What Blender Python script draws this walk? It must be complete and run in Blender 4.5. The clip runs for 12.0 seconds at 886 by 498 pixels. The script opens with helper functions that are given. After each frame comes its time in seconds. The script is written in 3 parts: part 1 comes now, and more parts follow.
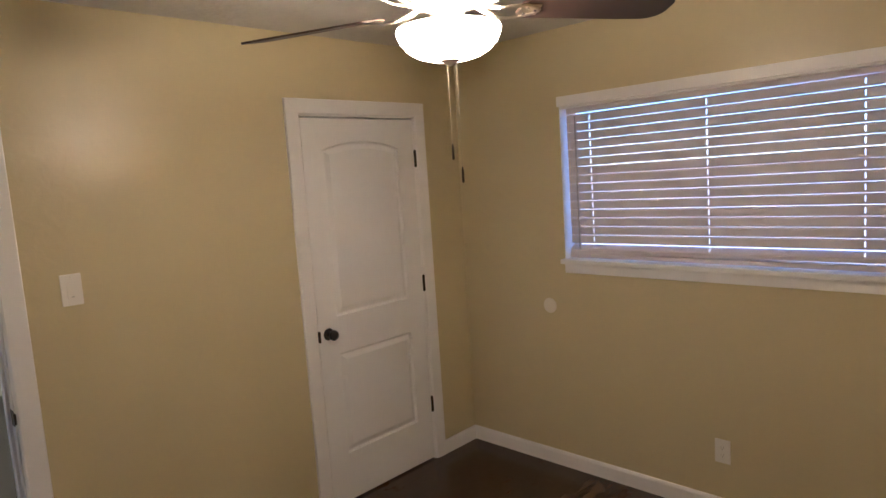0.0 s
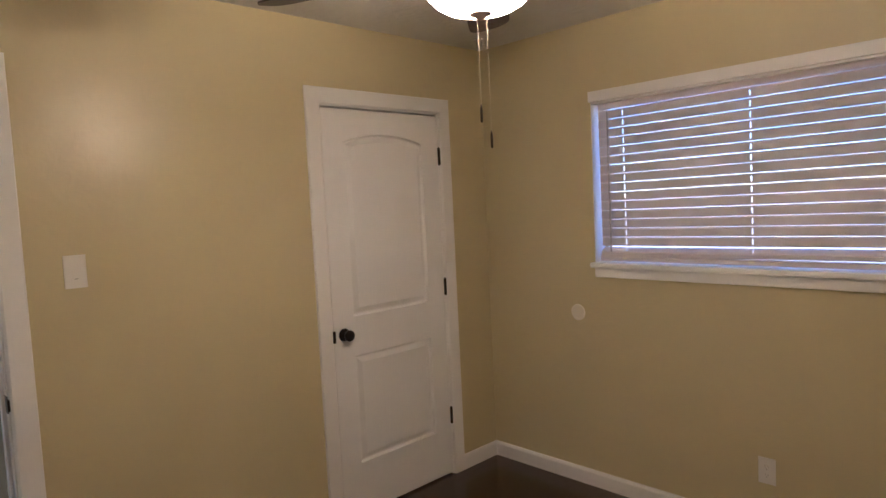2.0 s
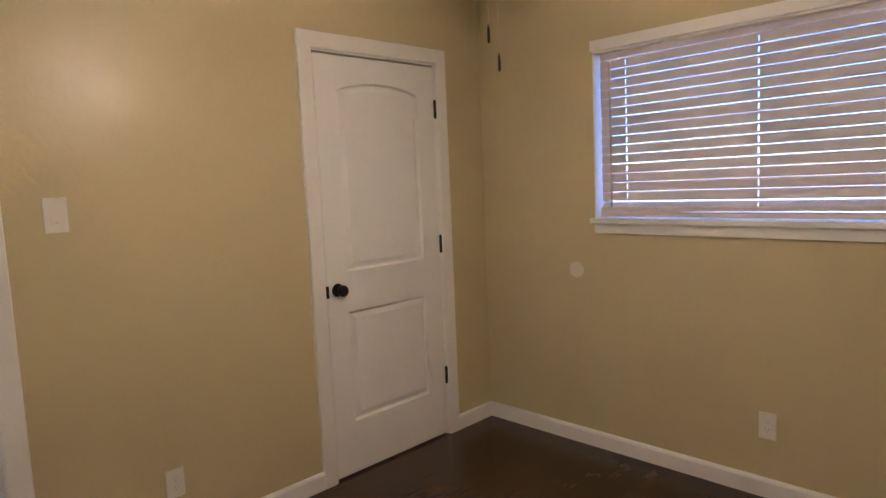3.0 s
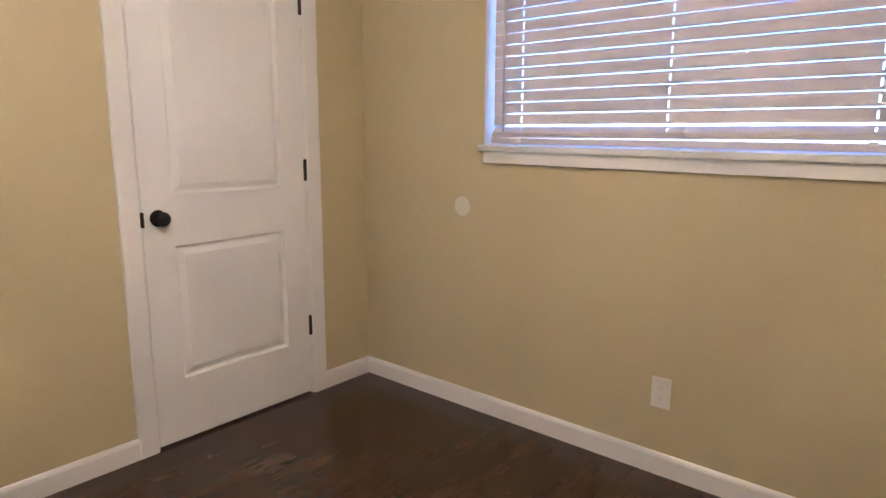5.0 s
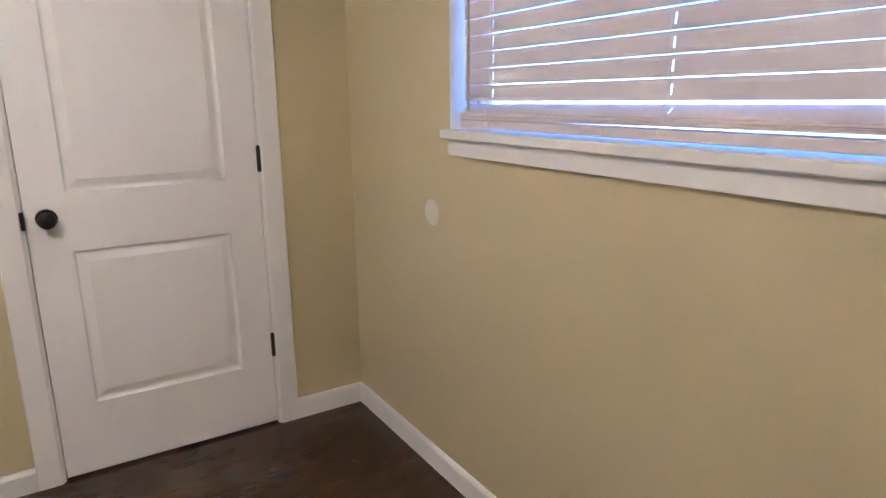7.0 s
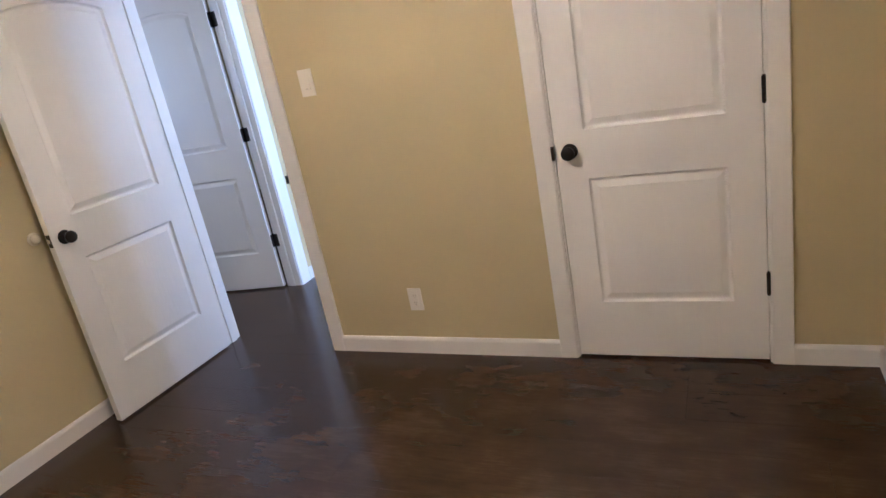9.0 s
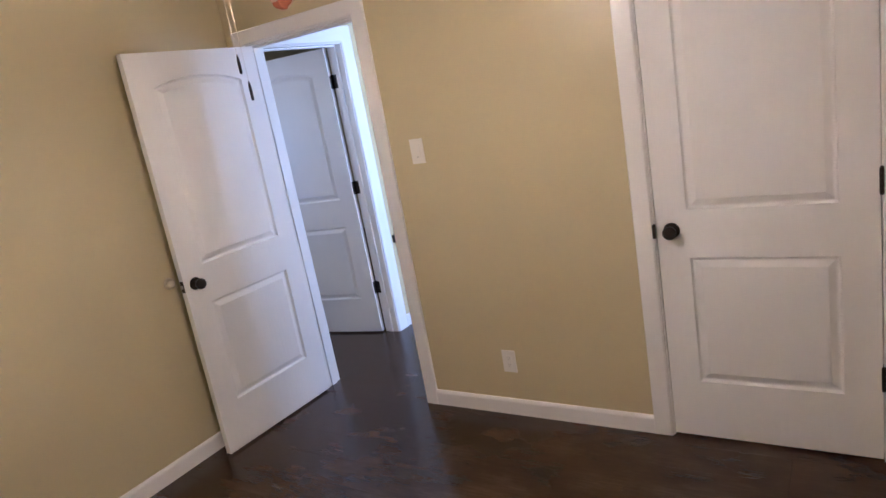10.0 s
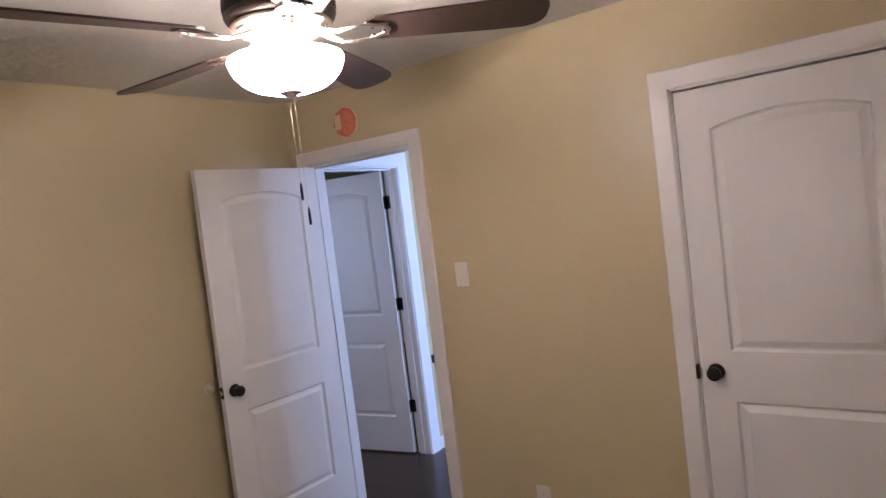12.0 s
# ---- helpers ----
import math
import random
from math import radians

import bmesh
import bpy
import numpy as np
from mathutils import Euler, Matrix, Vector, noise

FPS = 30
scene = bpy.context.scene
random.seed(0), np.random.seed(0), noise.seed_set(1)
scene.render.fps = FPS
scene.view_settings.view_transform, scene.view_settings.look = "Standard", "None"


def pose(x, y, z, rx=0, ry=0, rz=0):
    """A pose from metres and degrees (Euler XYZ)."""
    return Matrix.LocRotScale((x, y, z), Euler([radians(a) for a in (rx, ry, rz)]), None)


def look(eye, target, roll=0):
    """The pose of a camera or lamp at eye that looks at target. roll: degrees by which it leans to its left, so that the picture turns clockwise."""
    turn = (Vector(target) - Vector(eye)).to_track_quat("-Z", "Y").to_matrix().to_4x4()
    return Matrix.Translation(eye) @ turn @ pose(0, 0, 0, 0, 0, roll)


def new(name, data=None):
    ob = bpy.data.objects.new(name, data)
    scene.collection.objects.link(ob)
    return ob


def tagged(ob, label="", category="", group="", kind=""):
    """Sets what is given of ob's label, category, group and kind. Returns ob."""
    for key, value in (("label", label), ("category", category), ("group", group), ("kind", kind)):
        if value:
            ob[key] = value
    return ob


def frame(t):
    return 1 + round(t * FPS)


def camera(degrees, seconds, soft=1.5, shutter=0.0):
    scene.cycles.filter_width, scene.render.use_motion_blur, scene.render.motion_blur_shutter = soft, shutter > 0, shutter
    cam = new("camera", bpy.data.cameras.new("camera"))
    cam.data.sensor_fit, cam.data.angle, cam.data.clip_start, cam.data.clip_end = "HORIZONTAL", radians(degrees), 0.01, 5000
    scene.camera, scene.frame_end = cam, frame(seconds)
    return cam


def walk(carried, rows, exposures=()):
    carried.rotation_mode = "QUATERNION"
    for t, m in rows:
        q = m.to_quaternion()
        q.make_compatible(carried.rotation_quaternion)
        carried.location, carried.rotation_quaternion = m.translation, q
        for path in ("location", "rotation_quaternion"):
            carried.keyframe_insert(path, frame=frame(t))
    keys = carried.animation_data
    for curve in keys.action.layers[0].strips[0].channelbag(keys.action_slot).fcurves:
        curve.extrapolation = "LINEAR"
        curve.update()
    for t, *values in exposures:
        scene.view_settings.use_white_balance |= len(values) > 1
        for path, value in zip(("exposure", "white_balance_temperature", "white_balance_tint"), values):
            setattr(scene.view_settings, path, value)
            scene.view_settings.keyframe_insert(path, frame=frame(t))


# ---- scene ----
cam = camera(69.4, 12.0)
PATH = [
    (0, (-2.967, -2.695, 1.721), (-1.543, -1.311, 1.487), -3.8),
    (0.5, (-2.949, -2.715, 1.701), (-1.546, -1.291, 1.637), -4.2),
    (1, (-2.934, -2.65, 1.646), (-1.538, -1.219, 1.61), -3.6),
    (1.5, (-2.91, -2.593, 1.572), (-1.515, -1.161, 1.493), -3.1),
    (2, (-2.874, -2.58, 1.559), (-1.487, -1.146, 1.415), -2.8),
    (2.5, (-2.853, -2.543, 1.526), (-1.467, -1.111, 1.353), -2.8),
    (3, (-2.847, -2.495, 1.443), (-1.443, -1.087, 1.225), -2.5),
    (3.5, (-2.88, -2.412, 1.323), (-1.368, -1.139, 1.022), -1.8),
    (3.7, (-2.841, -2.407, 1.305), (-1.319, -1.153, 0.974), -1.5),
    (5.3, (-2.053, -2.399, 1.283), (-0.56, -1.123, 0.906), 0.7),
    (5.5, (-1.933, -2.439, 1.306), (-0.447, -1.155, 0.923), 0.9),
    (6, (-1.645, -2.527, 1.349), (-0.177, -1.225, 0.963), 1.3),
    (6.5, (-1.425, -2.428, 1.287), (-0.065, -1.016, 0.888), 0.8),
    (6.7, (-1.272, -2.411, 1.306), (-0.035, -0.899, 0.879), 0.3),
    (8.3, (-0.634, -2.406, 1.342), (-0.734, -0.487, 0.787), -6.6),
    (8.5, (-0.585, -2.438, 1.367), (-0.905, -0.549, 0.794), -7.8),
    (9, (-0.498, -2.526, 1.471), (-1.324, -0.816, 0.844), -11.1),
    (9.5, (-0.48, -2.579, 1.542), (-1.508, -0.977, 0.93), -11.1),
    (10, (-0.463, -2.574, 1.639), (-1.544, -0.96, 1.163), -10.3),
    (10.5, (-0.431, -2.598, 1.702), (-1.556, -0.959, 1.487), -9.9),
    (11, (-0.412, -2.613, 1.742), (-1.575, -0.990, 1.638), -9.0),
    (11.5, (-0.416, -2.610, 1.737), (-1.590, -0.993, 1.658), -8.1),
    (12, (-0.435, -2.600, 1.673), (-1.611, -0.985, 1.571), -7.0),
]
# seconds, stops, kelvin, tint: the clip's camera brightens while it looks down at the dark floor, and cools as daylight fills the view
EXPOSURES = [(0, 3.13, 5000, 10), (2.5, 3.13, 5080, 11), (3.5, 3.6, 5150, 11), (5.3, 4.0, 4590, 12), (6.5, 4.0, 4330, 9), (8.5, 3.94, 4700, 9), (9.5, 3.83, 4620, 14), (10.2, 3.66, 4600, 16), (11, 3.31, 4620, 19), (12, 3.31, 4620, 19)]
LAMP, BULBS, HALL_DAY, FAR_DAY = 8.2, 72.0, 8.6, 0.70
LAMP_COLOUR = (1.0, 0.69, 0.41)
SLAT_TILT, FAN_ANGLE, FLOOR_ROUGH = 86.0, 39.0, 0.25
walk(cam, [(t, look(eye, target, roll)) for t, eye, target, roll in PATH], EXPOSURES)

# ---- world, sun, daylight ----
world = bpy.data.worlds.new("sky")
scene.world = world
world.use_nodes = True
wn, wl = world.node_tree.nodes, world.node_tree.links
sky = wn.new("ShaderNodeTexSky")
sky.sky_type, sky.sun_disc = "NISHITA", False
sky.sun_elevation, sky.sun_rotation = radians(42), radians(-100)
sky.altitude, sky.dust_density, sky.ozone_density = 2500, 0.1, 6.0
wl.new(sky.outputs[0], wn["Background"].inputs[0])
wn["Background"].inputs[1].default_value = 0.058

sun = new("sun", bpy.data.lights.new("sun", "SUN"))
sun.data.energy, sun.data.angle, sun.data.color = 3.0, radians(0.5), (1.0, 0.95, 0.88)
sun.matrix_world = look((-30, 5, 27), (0, 0, 0))

# daylight entering by the unseen window of the next room, at the end of the hall
hall_day = new("hall_window_daylight", bpy.data.lights.new("hall_window_daylight", "AREA"))
hall_day.data.shape, hall_day.data.size, hall_day.data.size_y = "RECTANGLE", 1.1, 1.2
hall_day.data.energy, hall_day.data.color = HALL_DAY, (0.80, 0.85, 1.0)
hall_day.matrix_world = look((0.03, 1.47, 1.55), (-3.4, 1.0, 1.35))

# daylight entering by the unseen window of the room across the hall
far_day = new("far_window_daylight", bpy.data.lights.new("far_window_daylight", "AREA"))
far_day.data.shape, far_day.data.size, far_day.data.size_y = "RECTANGLE", 0.54, 0.6
far_day.data.energy, far_day.data.color = FAR_DAY, (1.0, 0.88, 0.83)
far_day.matrix_world = look((-4.85, -0.58, 1.6), (-4.6, 2.0, 1.45))


# ---- materials ----
def material(name, base, rough=0.5, metal=0.0, vary=0.06, grain=40.0, coarse=2.5, bump=0.0, bump_scale=120.0, detail=4.0, stretch=(1, 1, 1), per_object=0.0, spec=0.5, rough_vary=0.06):
    """A surface with two scales of tone variation, roughness variation and fine relief, in object metres."""
    m = bpy.data.materials.new(name)
    m.use_nodes = True
    n, l = m.node_tree.nodes, m.node_tree.links
    b = n["Principled BSDF"]
    co = n.new("ShaderNodeTexCoord")
    mp = n.new("ShaderNodeMapping")
    mp.inputs["Scale"].default_value = stretch
    l.new(co.outputs["Object"], mp.inputs[0])

    def nz(scale, det=detail, src=mp):
        t = n.new("ShaderNodeTexNoise")
        t.inputs["Scale"].default_value, t.inputs["Detail"].default_value = scale, det
        l.new(src.outputs[0], t.inputs["Vector"])
        return t.outputs[0]

    def mth(op, a, c):
        t = n.new("ShaderNodeMath")
        t.operation = op
        for i, v in enumerate((a, c)):
            if isinstance(v, (int, float)):
                t.inputs[i].default_value = v
            else:
                l.new(v, t.inputs[i])
        return t.outputs[0]

    fine, wide = nz(grain), nz(coarse, 3.0)
    tone = mth("ADD", mth("MULTIPLY", mth("SUBTRACT", fine, 0.5), vary), mth("MULTIPLY", mth("SUBTRACT", wide, 0.5), vary * 1.6))
    if per_object:
        info = n.new("ShaderNodeObjectInfo")
        tone = mth("ADD", tone, mth("MULTIPLY", mth("SUBTRACT", info.outputs["Random"], 0.5), per_object))
    gain = mth("ADD", tone, 1.0)
    mix = n.new("ShaderNodeVectorMath")
    mix.operation = "SCALE"
    mix.inputs[0].default_value = base
    l.new(gain, mix.inputs["Scale"])
    l.new(mix.outputs[0], b.inputs["Base Color"])
    l.new(mth("ADD", mth("MULTIPLY", mth("SUBTRACT", wide, 0.5), rough_vary * 2), rough), b.inputs["Roughness"])
    b.inputs["Metallic"].default_value = metal
    b.inputs["Specular IOR Level"].default_value = spec
    if bump:
        bp = n.new("ShaderNodeBump")
        bp.inputs["Strength"].default_value = min(1.0, bump)
        bp.inputs["Distance"].default_value = 0.002
        l.new(mth("ADD", nz(bump_scale, 3.0), mth("MULTIPLY", nz(bump_scale * 0.3, 2.0), 1.2)), bp.inputs["Height"])
        l.new(bp.outputs[0], b.inputs["Normal"])
    return m


def wood_floor(name):
    """Dark brown plank flooring: streaks along x, cloudy lighter patches, a satin coat."""
    m = bpy.data.materials.new(name)
    m.use_nodes = True
    n, l = m.node_tree.nodes, m.node_tree.links
    b = n["Principled BSDF"]
    co, info = n.new("ShaderNodeTexCoord"), n.new("ShaderNodeObjectInfo")
    geo = n.new("ShaderNodeNewGeometry")
    shift = n.new("ShaderNodeVectorMath")
    shift.operation = "MULTIPLY_ADD"
    rnd = n.new("ShaderNodeCombineXYZ")
    for i in range(3):
        l.new(info.outputs["Random"], rnd.inputs[i])
    l.new(rnd.outputs[0], shift.inputs[0])
    shift.inputs[1].default_value = (3.0, 1.2, 0.5)
    l.new(geo.outputs["Position"], shift.inputs[2])

    def streak(sx, sy, scale, det, src):
        mp = n.new("ShaderNodeMapping")
        mp.inputs["Scale"].default_value = (sx, sy, 1)
        l.new(src, mp.inputs[0])
        t = n.new("ShaderNodeTexNoise")
        t.inputs["Scale"].default_value, t.inputs["Detail"].default_value, t.inputs["Roughness"].default_value = scale, det, 0.6
        l.new(mp.outputs[0], t.inputs["Vector"])
        return t.outputs[0]

    grain = streak(1.0, 20, 7, 6, shift.outputs[0])
    drift = streak(1.0, 2.0, 3.0, 6, geo.outputs["Position"])

    def mad(a, k, c):
        t = n.new("ShaderNodeMath")
        t.operation = "MULTIPLY_ADD"
        l.new(a, t.inputs[0])
        t.inputs[1].default_value = k
        if isinstance(c, (int, float)):
            t.inputs[2].default_value = c
        else:
            l.new(c, t.inputs[2])
        return t.outputs[0]

    value = mad(grain, 0.26, mad(drift, 0.80, mad(info.outputs["Random"], 0.04, -0.07)))
    ramp = n.new("ShaderNodeValToRGB")
    els = ramp.color_ramp.elements
    els[0].position, els[0].color = 0.16, (0.020, 0.0108, 0.0062, 1)
    els[1].position, els[1].color = 0.86, (0.120, 0.0740, 0.0460, 1)
    mid = els.new(0.50)
    mid.color = (0.046, 0.0252, 0.0142, 1)
    l.new(value, ramp.inputs[0])
    l.new(ramp.outputs[0], b.inputs["Base Color"])
    b.inputs["Roughness"].default_value = FLOOR_ROUGH
    b.inputs["Specular IOR Level"].default_value = 0.42
    return m


def wall_paint(name, base):
    """Satin wall paint over hand-trowelled drywall: shallow blotchy ridges and an orange-peel grain."""
    m = bpy.data.materials.new(name)
    m.use_nodes = True
    n, l = m.node_tree.nodes, m.node_tree.links
    b = n["Principled BSDF"]
    geo = n.new("ShaderNodeNewGeometry")

    def nz(scale, det, dist=0.0):
        t = n.new("ShaderNodeTexNoise")
        t.inputs["Scale"].default_value, t.inputs["Detail"].default_value, t.inputs["Distortion"].default_value = scale, det, dist
        l.new(geo.outputs["Position"], t.inputs["Vector"])
        return t.outputs[0]

    def mth(op, a, c):
        t = n.new("ShaderNodeMath")
        t.operation = op
        for i, v in enumerate((a, c)):
            if isinstance(v, (int, float)):
                t.inputs[i].default_value = v
            else:
                l.new(v, t.inputs[i])
        return t.outputs[0]

    peel, trowel, wide = nz(170, 2), nz(15, 3, 0.9), nz(1.6, 3)
    mix = n.new("ShaderNodeVectorMath")
    mix.operation = "SCALE"
    mix.inputs[0].default_value = base
    l.new(mth("ADD", mth("MULTIPLY", mth("SUBTRACT", wide, 0.5), 0.07), mth("ADD", mth("MULTIPLY", mth("SUBTRACT", trowel, 0.5), 0.02), 1.0)), mix.inputs["Scale"])
    l.new(mix.outputs[0], b.inputs["Base Color"])
    l.new(mth("ADD", mth("MULTIPLY", trowel, 0.05), 0.31), b.inputs["Roughness"])
    step = n.new("ShaderNodeMapRange")
    step.interpolation_type = "SMOOTHSTEP"
    step.inputs["From Min"].default_value, step.inputs["From Max"].default_value = 0.30, 0.74
    l.new(trowel, step.inputs[0])
    bp = n.new("ShaderNodeBump")
    bp.inputs["Strength"].default_value, bp.inputs["Distance"].default_value = 0.27, 0.0022
    l.new(mth("ADD", step.outputs[0], mth("MULTIPLY", peel, 0.30)), bp.inputs["Height"])
    l.new(bp.outputs[0], b.inputs["Normal"])
    return m


def glow(name, base, colour, strength):
    m = material(name, base, 0.35, vary=0.02)
    b = m.node_tree.nodes["Principled BSDF"]
    b.inputs["Emission Color"].default_value = (*colour, 1)
    b.inputs["Emission Strength"].default_value = strength
    return m


WALL = wall_paint("beige_wall_paint", (0.580, 0.504, 0.298))
CEIL = material("ceiling_paint", (0.70, 0.68, 0.63), 0.8, vary=0.08, grain=25, bump=1.0, bump_scale=30)
for node in CEIL.node_tree.nodes:
    if node.type == "BUMP":
        node.inputs["Distance"].default_value = 0.006
TRIM = material("white_trim_paint", (0.825, 0.815, 0.805), 0.36, vary=0.03, grain=60, bump=0.06, bump_scale=300)
DOORP = material("white_door_paint", (0.835, 0.83, 0.83), 0.48, vary=0.03, grain=55, bump=0.18, bump_scale=200, stretch=(1, 1, 0.12))
BLACK = material("black_bronze", (0.018, 0.015, 0.014), 0.36, metal=0.55, vary=0.25)
PLASTIC = material("white_plastic", (0.80, 0.77, 0.72), 0.32, vary=0.02)
CREAM = material("cream_vinyl", (0.76, 0.71, 0.61), 0.45, vary=0.03)
SLOT = material("dark_slot", (0.03, 0.027, 0.025), 0.6)
WAND = material("smoky_wand_plastic", (0.42, 0.39, 0.40), 0.3, vary=0.03)
# grey that stands for the shade in socket holes and hinge slits
SHADE = material("pale_slot_shade", (0.42, 0.38, 0.34), 0.6)
SLATM = material("blind_slat_alabaster", (0.73, 0.675, 0.71), 0.62, vary=0.03, stretch=(1, 0.2, 1), rough_vary=0.02, spec=0.3)
sb = SLATM.node_tree
through_light, blend = sb.nodes.new("ShaderNodeBsdfTranslucent"), sb.nodes.new("ShaderNodeMixShader")
through_light.inputs["Color"].default_value = (0.80, 0.76, 0.78, 1)
blend.inputs[0].default_value = 0.10
sb.links.new(sb.nodes["Principled BSDF"].outputs[0], blend.inputs[1])
sb.links.new(through_light.outputs[0], blend.inputs[2])
sb.links.new(blend.outputs[0], sb.nodes["Material Output"].inputs["Surface"])
CORD = material("white_cord", (0.78, 0.74, 0.70), 0.8, vary=0.05, grain=400)
VINYL = material("white_vinyl_frame", (0.80, 0.81, 0.82), 0.4, vary=0.03)
BLADE = material("dark_walnut_blade", (0.042, 0.024, 0.018), 0.46, vary=0.5, grain=9, coarse=3, stretch=(1.2, 16, 1), bump=0.05)
BRONZE = material("dark_bronze_metal", (0.035, 0.027, 0.023), 0.34, metal=0.7, vary=0.2)
CHAIN = material("pale_bead_chain", (0.50, 0.44, 0.35), 0.35, metal=0.5, vary=0.05)
FINIAL = material("antique_brass", (0.26, 0.205, 0.15), 0.4, metal=0.6, vary=0.1)
NICKEL = material("brushed_nickel", (0.62, 0.57, 0.50), 0.30, metal=1.0, vary=0.06, grain=90)
BOWL = glow("frosted_glass_bowl_lit", (0.85, 0.80, 0.72), LAMP_COLOUR, LAMP)
BULB = glow("lit_bulb", (0.9, 0.9, 0.9), LAMP_COLOUR, BULBS)
ORANGE = material("orange_plastic_cover", (0.60, 0.200, 0.105), 0.24, vary=0.4, grain=22, bump=0.5, bump_scale=55)
PAPER = material("paper_label", (0.72, 0.52, 0.36), 0.7, vary=0.08, grain=90)
CLEAR = material("frosted_bumper_plastic", (0.70, 0.64, 0.49), 0.22, vary=0.03)
FLOOR = wood_floor("dark_plank_flooring")
SUBFLOOR = material("underlay", (0.015, 0.011, 0.009), 0.8)
GROUND = material("pale_gravel_ground", (0.36, 0.37, 0.40), 0.95, vary=0.3, grain=3, coarse=0.2)
STUCCO = material("exterior_stucco", (0.55, 0.52, 0.47), 0.9, vary=0.1, bump=0.4)
SHINGLE = material("roof_shingle", (0.12, 0.11, 0.10), 0.9, vary=0.3, grain=12)

GLASS = bpy.data.materials.new("window_glass")
GLASS.use_nodes = True
gb = GLASS.node_tree.nodes["Principled BSDF"]
gb.inputs["Transmission Weight"].default_value, gb.inputs["Roughness"].default_value, gb.inputs["IOR"].default_value = 1.0, 0.0, 1.45
# the cool cast of the daylight is put into the glass colour
gb.inputs["Base Color"].default_value = (0.83, 0.83, 1.0, 1)


# ---- mesh helpers ----
def mesh_object(name, bm, mat, smooth=False):
    me = bpy.data.meshes.new(name)
    bmesh.ops.recalc_face_normals(bm, faces=bm.faces)
    bm.to_mesh(me)
    bm.free()
    me.materials.append(mat)
    if smooth:
        for p in me.polygons:
            p.use_smooth = True
    return new(name, me)


def part(name, bm, mat, parent, label="", smooth=False, at=None):
    ob = mesh_object(name, bm, mat, smooth)
    ob.parent = parent
    if at is not None:
        ob.matrix_basis = at
    if label:
        ob["label"] = label
    return ob


def setting(name, bm, mat, label="", category="", smooth=False):
    return tagged(mesh_object(name, bm, mat, smooth), label, category, kind="structure")


def thing(name, place, label, category, group="", kind=""):
    ob = new(name)
    ob.empty_display_size = 0.05
    ob.matrix_basis = place
    return tagged(ob, label, category, group, kind)


def box(x0, x1, y0, y1, z0, z1, bevel=0.0, bm=None, segs=2):
    own = bmesh.new()
    bmesh.ops.create_cube(own, size=1)
    for v in own.verts:
        v.co = ((x0 + x1) / 2 + v.co.x * (x1 - x0), (y0 + y1) / 2 + v.co.y * (y1 - y0), (z0 + z1) / 2 + v.co.z * (z1 - z0))
    if bevel:
        bmesh.ops.bevel(own, geom=own.edges[:], offset=bevel, segments=segs, affect="EDGES", profile=0.6)
    if bm is None:
        return own
    join(bm, own)
    return bm


def join(bm, other, m=None):
    if m is not None:
        other.transform(m)
    me = bpy.data.meshes.new("tmp")
    other.to_mesh(me)
    other.free()
    bm.from_mesh(me)
    bpy.data.meshes.remove(me)


def lathe(profile, segs=40, axis="z"):
    """Revolve (radius, height) pairs about z, or about y with height towards -y."""
    bm = bmesh.new()
    rings = []
    for r, h in profile:
        ring = []
        for i in range(1 if r < 1e-6 else segs):
            a = 2 * math.pi * i / segs
            p = (r * math.cos(a), r * math.sin(a), h)
            ring.append(bm.verts.new(p if axis == "z" else (p[0], -h, p[1])))
        rings.append(ring)
    for a, b in zip(rings, rings[1:]):
        for i in range(segs):
            j = (i + 1) % segs
            if len(a) == 1 and len(b) > 1:
                bm.faces.new((a[0], b[i], b[j]))
            elif len(b) == 1 and len(a) > 1:
                bm.faces.new((a[i], a[j], b[0]))
            elif len(a) > 1:
                bm.faces.new((a[i], a[j], b[j], b[i]))
    return bm


def tube(points, radius, segs=8, flat=1.0):
    """A tube of round or flattened section along points."""
    bm = bmesh.new()
    rings = []
    pts = [Vector(p) for p in points]
    for i, p in enumerate(pts):
        d = (pts[min(i + 1, len(pts) - 1)] - pts[max(i - 1, 0)]).normalized()
        side = d.cross(Vector((0, 0, 1)))
        side = side.normalized() if side.length > 1e-4 else Vector((1, 0, 0))
        up = side.cross(d)
        r = radius[i] if isinstance(radius, (list, tuple)) else radius
        rings.append([bm.verts.new(p + side * r * math.cos(a) + up * r * flat * math.sin(a)) for a in (2 * math.pi * k / segs for k in range(segs))])
    for a, b in zip(rings, rings[1:]):
        for k in range(segs):
            bm.faces.new((a[k], a[(k + 1) % segs], b[(k + 1) % segs], b[k]))
    bm.faces.new(rings[0])
    bm.faces.new(rings[-1])
    return bm


